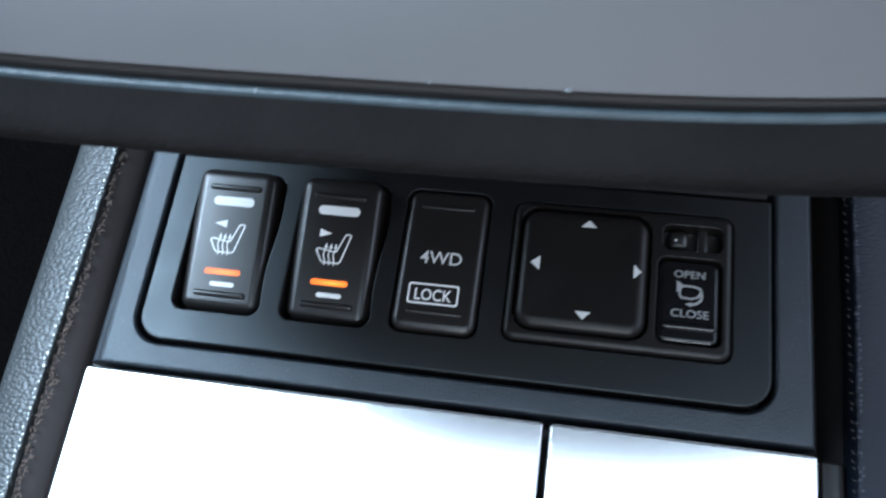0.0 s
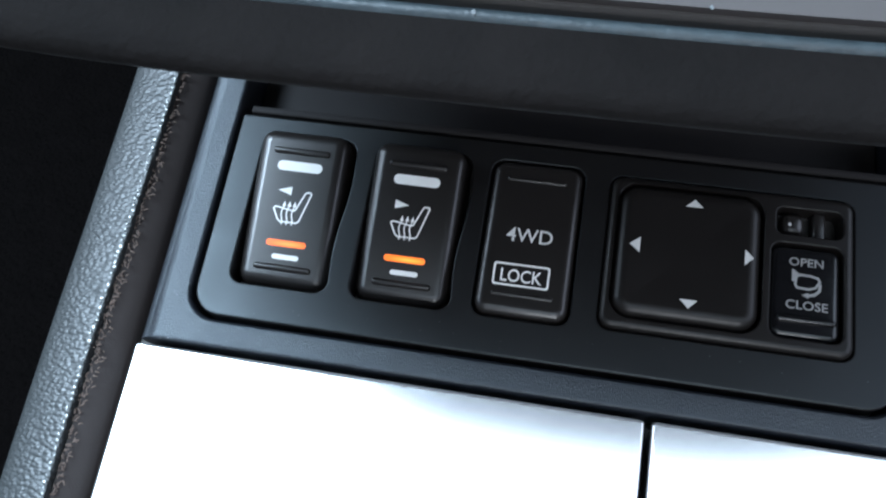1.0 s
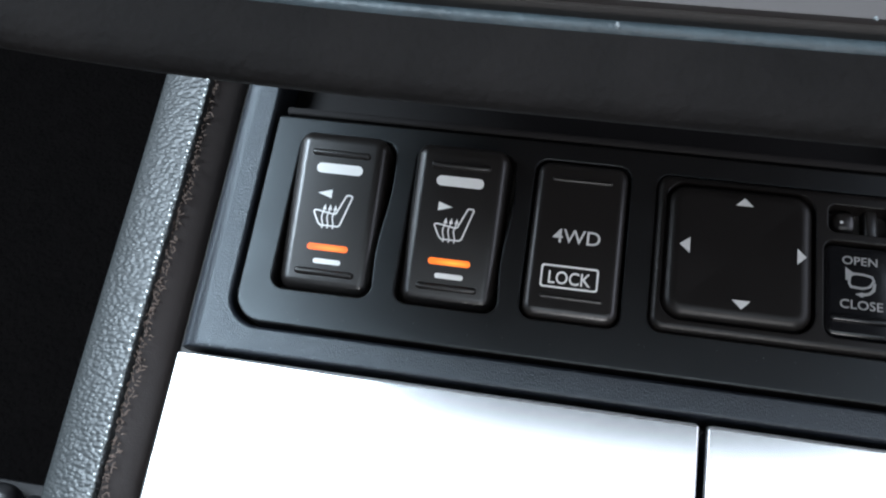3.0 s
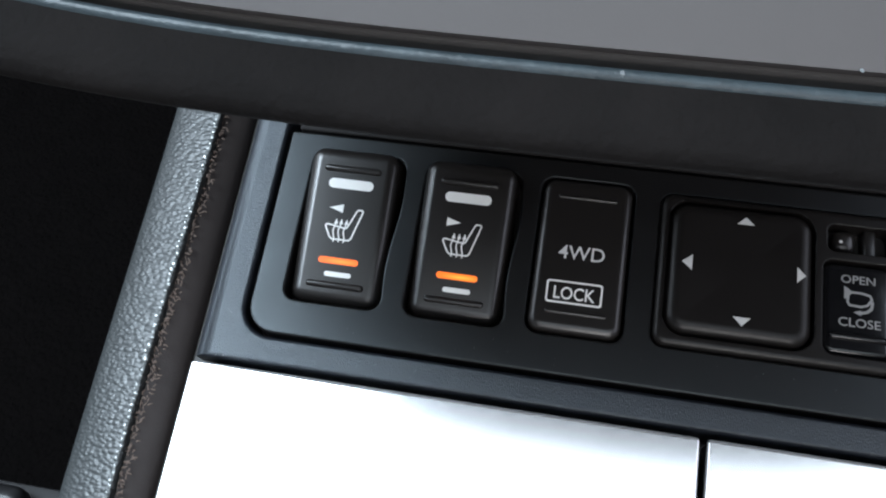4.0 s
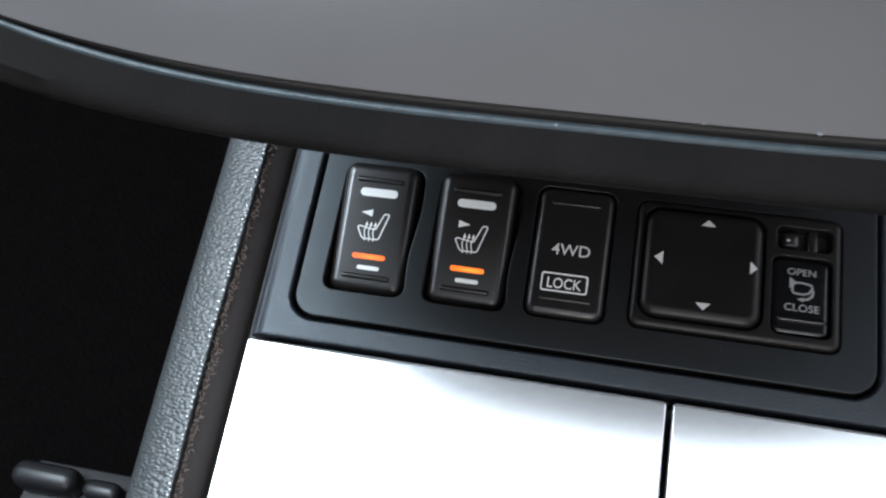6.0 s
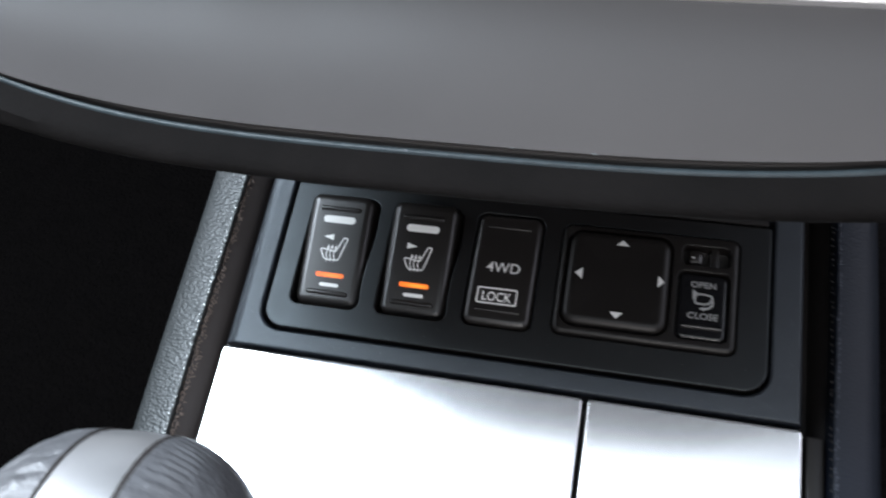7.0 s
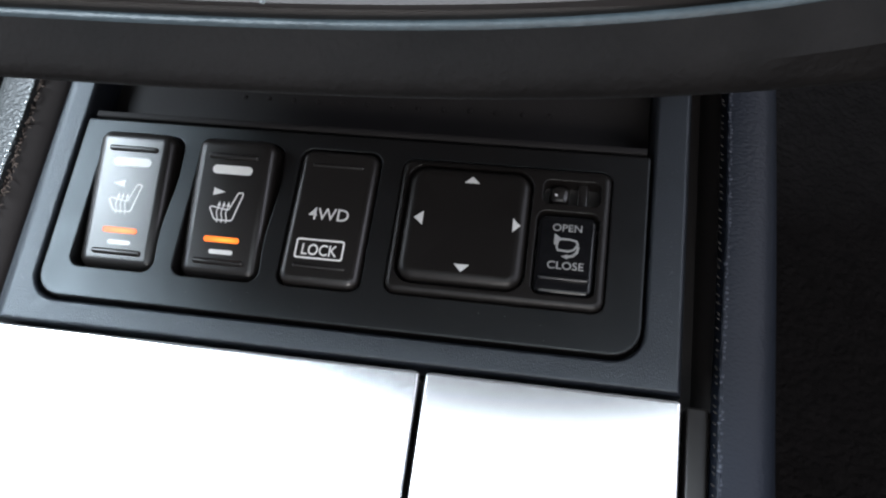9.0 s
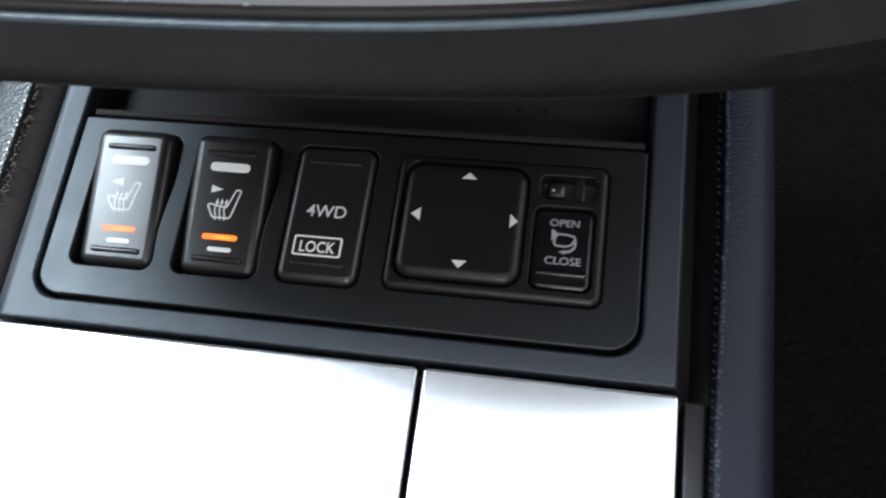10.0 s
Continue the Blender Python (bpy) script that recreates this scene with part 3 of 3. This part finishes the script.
def frayed_seam(x, parent):
    """Loose curled ends of thread along the seam."""
    rng = random.Random(4)
    b = bmesh.new()
    y = -150.0
    while y < 60:
        ln, bend = rng.uniform(0.5, 1.3), rng.uniform(-1.6, 1.6)
        cx, cz, head = x + rng.uniform(-0.8, 1.1), -0.3 + rng.uniform(-0.4, 0.3), rng.uniform(0, 6.28)
        rows = []
        for k in range(5):
            a = head + bend * k / 4
            r = rng.uniform(0.10, 0.2)
            cx, yy = cx + 0.25 * ln * math.cos(a), (y if k == 0 else yy + 0.25 * ln * math.sin(a))
            rows.append([b.verts.new((cx - r * math.sin(a) * math.cos(q), yy + r * math.cos(a) * math.cos(q), cz + 0.25 * math.sin(k * 0.8) + r * math.sin(q))) for q in (0, 1.57, 3.14, 4.71)])
        for p, q in zip(rows, rows[1:]):
            bridge(b, p, q)
        b.faces.new(rows[0])
        b.faces.new(rows[-1][::-1])
        y += ln * rng.uniform(0.2, 0.5)
    o = part("frayed_seam", b, THREAD, parent, "crumbling brown seam")
    o["kind"] = "stuff"


frayed_seam(-112.6, left_pad)


def stitched_seam(x, z, parent):
    """A row of short slanted stitches along the foot of the padding."""
    rng = random.Random(9)
    b = bmesh.new()
    for k in range(96):
        at = Matrix.LocRotScale((x + rng.uniform(-0.15, 0.15), -150 + 2.1 * k + rng.uniform(-0.5, 0.5), z + rng.uniform(-0.15, 0.1)), Euler((0, 0, rng.uniform(0.5, 0.9))), (0.16, 0.75, 0.14))
        bmesh.ops.create_icosphere(b, subdivisions=1, radius=1.0, matrix=at)
    o = part("stitched_seam", b, THREAD_SHADED, parent, "brown stitching in a shaded tone", smooth=80)
    o["kind"] = "stuff"


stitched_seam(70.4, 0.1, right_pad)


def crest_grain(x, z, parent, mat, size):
    """Shiny swollen pebbles along the padding's crest, a highlight put into their colour."""
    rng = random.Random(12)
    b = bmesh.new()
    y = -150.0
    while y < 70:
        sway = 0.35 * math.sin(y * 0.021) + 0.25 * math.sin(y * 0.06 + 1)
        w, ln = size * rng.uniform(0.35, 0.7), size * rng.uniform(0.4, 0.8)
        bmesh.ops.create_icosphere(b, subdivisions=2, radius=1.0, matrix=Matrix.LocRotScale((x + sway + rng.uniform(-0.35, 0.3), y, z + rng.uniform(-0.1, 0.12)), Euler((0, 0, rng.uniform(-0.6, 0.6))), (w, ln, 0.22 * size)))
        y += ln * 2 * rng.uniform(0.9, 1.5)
    o = part("crest_grain", b, mat, parent, "shiny pebbles of the grain with a highlight in their colour", smooth=80)
    o["kind"] = "stuff"


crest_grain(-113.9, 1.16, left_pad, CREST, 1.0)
crest_grain(71.9, 1.1, right_pad, CREST_SHADED, 0.75)

# ---------------------------------------------------------------- overhanging centre stack
stack = thing("centre_stack", CX, 0, 110, "overhanging grey centre stack with a dark lower lip", "dashboard")
sm_ = stack.matrix_basis.inverted() @ BASE


def rim(dx):
    """How far the lower edge of the stack lies back, at dx from its middle."""
    return -24.1 + 8.0 * (abs(dx) / 88.0) ** 3.2


SPAN = [-116 + 232 * k / 80 for k in range(81)]


def stack_strip(name, prof, mat, label="", closed=True):
    stations = []
    for dx in SPAN:
        def place(a, b, dx=dx):
            y = a if b is None else rim(dx) + a
            y -= 0.45 * (rim(dx) + 24.1) * min(1.0, max(0.0, (114.7 - b) / 9.0))
            return (CX + dx, y, b + (0.22 * (rim(dx) + 24.1) if b > 113.4 else 0.0))
        stations.append(place)
    return part(name, sweep(prof, stations, closed), mat, stack, label, m=sm_, smooth=50)


stack_strip("lower_lip", [(60, 99), (10, 102), (-2, 106.5), (-6.6, 110.0), (-7.8, 111.4), (-8.15, 112.4), (-7.9, 113.2), (-7.2, 113.9), (-5.5, 114.3), (-2.6, 114.7), (-1.5, 114.7), (-1.4, 111), (60, 111)], LIP, "dark soft lower lip of the stack")
# A strip of its own carries the highlight along the lip.
stack_strip("lip_edge", [(-2.6, 114.55), (-2.45, 114.95), (-2.0, 115.15), (-1.6, 115.0), (-1.4, 114.5), (-1.4, 113.6), (-1.9, 113.6)], EDGE, "glossy edge of the lip with a bluish highlight in its colour")
stack_strip("groove", [(-1.7, 112.5), (-1.5, 113.0), (-0.35, 113.0), (-0.35, 114.6), (0.6, 114.6), (0.6, 112.5)], DARK, "black groove round the cover")


def cover():
    """The grey front cover: from the curved groove to a straight upper edge."""
    bm = bmesh.new()
    rows = []
    for dx in SPAN:
        y0, y1 = rim(dx) - 0.4 - 0.2 * (rim(dx) + 24.1), -2.6
        if y1 - y0 < 3:
            y1 = y0 + 3
        z = lambda y: 116.0 + 0.466 * (y + 24.1)
        row = [bm.verts.new((CX + dx, y0 + 0.9, 113)), bm.verts.new((CX + dx, y0 + 0.25, z(y0) - 0.8)), bm.verts.new((CX + dx, y0, z(y0)))]
        for k in range(1, 9):
            y = y0 + (y1 - y0) * k / 8
            row.append(bm.verts.new((CX + dx, y, z(y) + 1.0 * math.sin(math.pi * k / 8))))
        row.append(bm.verts.new((CX + dx, y1, 108)))
        rows.append(row)
    for p, q in zip(rows, rows[1:]):
        for i in range(len(p) - 1):
            bm.faces.new((p[i], p[i + 1], q[i + 1], q[i]))
    bm.faces.new(rows[0])
    bm.faces.new(rows[-1][::-1])
    return bm


part("cover", cover(), GREY, stack, "warm grey painted cover", m=sm_, smooth=50)
part("bright_strip", box(CX - 116, -2.6, 122, CX + 116, 0.4, 127.4, 0.7), BRIGHT, stack, "bright metal strip", m=sm_)
part("upper_face", box(CX - 118, 0.5, 100, CX + 118, 60, 200, 3), GLOSS, stack, "dark upper face", m=sm_)
part("stack_body", box(CX - 118, 60, -20, CX + 118, 220, 240, 5), DARK, stack, "dark body behind", m=sm_)


def chip(x, y, z, r, parent, m, seed):
    """A pale nick in the paint, or a grain of dust."""
    rng = random.Random(seed)
    b = bmesh.new()
    bmesh.ops.create_icosphere(b, subdivisions=2, radius=r * 0.55, matrix=Matrix.LocRotScale((x, y, z), None, (1.0, 0.8, 0.5)))
    for v in b.verts:
        v.co += Vector((rng.uniform(-1, 1), rng.uniform(-1, 1), rng.uniform(-0.5, 0.5))) * r * 0.25
    part("paint_chip", b, NICK, parent, "small pale nick", m=m)


for k, (x, dy, z, r) in enumerate(((-25.5, -2.1, 115.1, 0.42), (-8.3, -0.5, 116.0, 0.3), (4.6, -0.6, 116.2, 0.45), (-46.0, -2.0, 115.1, 0.2), (14.0, -2.0, 115.1, 0.3), (-60.0, -2.0, 115.1, 0.18))):
    chip(x, rim(x - CX) + dy, z, r, stack, sm_, k)
fm = frame_trim.matrix_basis.inverted() @ BASE
for k, (x, y, r) in enumerate(((-97.5, -34.6, 0.35), (-99.2, -34.8, 0.25), (-70.5, -29.6, 0.22), (59.0, -3.0, 0.15), (-52.0, -31.0, 0.12), (-30.0, -32.5, 0.1))):
    chip(x, y, 0.0, r, frame_trim, fm, 20 + k)


def dust(count, x0, y0, x1, y1, z, parent, m, seed):
    """Fine pale grains lying on a dark surface."""
    rng = random.Random(seed)
    b = bmesh.new()
    for _ in range(count):
        r = rng.uniform(0.035, 0.10)
        at = Matrix.LocRotScale((rng.uniform(x0, x1), rng.uniform(y0, y1), z), Euler((0, 0, rng.uniform(0, 3))), (r * rng.uniform(0.8, 1.8), r, r * 0.6))
        bmesh.ops.create_icosphere(b, subdivisions=1, radius=1.0, matrix=at)
    part("dust", b, NICK, parent, "fine pale dust", m=m)["kind"] = "stuff"


dust(150, -99, -33.5, 60, -29.6, 0.0, frame_trim, fm, 31)
dust(60, -99.5, -28, -96.6, 20, 0.0, frame_trim, fm, 32)
dust(60, 56, -28, 61, 20, 0.0, frame_trim, fm, 33)
dust(24, -92, -27, 52, -21.5, 0.1, panel, pm, 34)

# ---------------------------------------------------------------- gear lever
lever = thing("gear_lever", -53.5, -102, 0, "gear lever with a grey leather knob and silver centre", "gear lever")
lm = lever.matrix_basis.inverted() @ BASE


def knob_slice(u0, u1, rx, ry, rz, grow, n=18, creases=0.0, around=48, folds=70):
    """A slice of the knob's rounded body between two x stations, with patches of creases that run out from the seam."""
    bm = bmesh.new()
    rows = []
    for k in range(n + 1):
        u = u0 + (u1 - u0) * k / n
        s = max(0.0, 1 - abs(u) ** 2.4) ** (1 / 2.4)
        out = k / n if u0 > 0 else 1 - k / n
        fade = creases * min(1.0, out / 0.10) * max(0.0, min(1.0, (0.75 - out) / 0.45))
        row = []
        for j in range(around):
            a = 2 * math.pi * j / around
            patch = max(0.0, min(1.0, 0.35 + 2.6 * noise.noise((u * 5, a * 5.0, 5.0))))
            bend = 5.0 * noise.noise((u * 2.6, a * 2.0, 1.0)) + 1.6 * noise.noise((u * 7, a * 6, 3.0)) + 4.0 * u
            g = grow + fade * patch * math.sin(folds * a + bend)
            row.append(bm.verts.new((u * rx, s * (ry + g) * math.cos(a), s * (rz + g) * math.sin(a))))
        rows.append(row)
    for p, q in zip(rows, rows[1:]):
        bridge(bm, p, q)
    bm.faces.new(rows[0])
    bm.faces.new(rows[-1][::-1])
    return bm


km = lm @ pose(-53.3 * MM, -102.7 * MM, 113.8 * MM, 0, 0, 5.3)
K = (22.6, 26.7, 20.0)
part("grip", knob_slice(-0.995, -0.175, *K, 0.0, 34, 0.30, 480, 46), KNOB_LEATHER, lever, "wrinkled grey leather side of the knob", m=km, smooth=60)
part("grip", knob_slice(0.318, 0.995, *K, 0.0, 34, 0.15, 480, 78), KNOB_LEATHER, lever, "wrinkled grey leather side of the knob", m=km, smooth=60)
part("cap", knob_slice(-0.162, 0.286, *K, -0.3), KNOB_SILVER, lever, "satin silver centre of the knob", m=km, smooth=60)
part("core", knob_slice(-0.18, 0.32, *K, -1.2), DARK, lever, m=km)
for u0, u1 in ((-0.176, -0.161), (0.285, 0.319)):
    part("seam_line", knob_slice(u0, u1, *K, 0.02, 2), FLANK, lever, "dark brown seam beside the silver centre", m=km)
part("shaft", loft([([(-53.5 + 7 * math.cos(a), -102 + 7 * math.sin(a)) for a in (2 * math.pi * j / 20 for j in range(20))], z) for z in (0.2, 40, 98)]), KEY, lever, m=lm)

# ---------------------------------------------------------------- seat rail on the floor
rail = thing("seat_rail", 0, 0, 0, "dark steel seat rail with a worn end on the carpet", "seat rail", m=pose(-0.30, 0.008, -0.30))
part("bar", box(-40, -8, 0, 3, 8, 22, 7.5), STEEL, rail)
part("end_cap", box(6, -7, 0, 30, 5, 17, 5.5), STEEL, rail)
part("foot", box(-36, -14, 0, 34, 14, 3, 1), STEEL, rail)


# ---------------------------------------------------------------- floor mat beside the console
# This mat is added only to make the floor here brighter than the carpet.
mat_ = thing("added_floor_mat", 0, 0, 0, "black loop-pile mat added on the car floor to lighten it", "floor mat", m=pose(0.34, 0.20, -0.30))
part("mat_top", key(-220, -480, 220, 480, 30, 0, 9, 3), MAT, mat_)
part("binding", plate((-224, -484, 224, 484, 32), [(-214, -474, 214, 474, 28)], 0, 10.5, 2, 5), RUBBER, mat_, "black rubber edge of the mat")
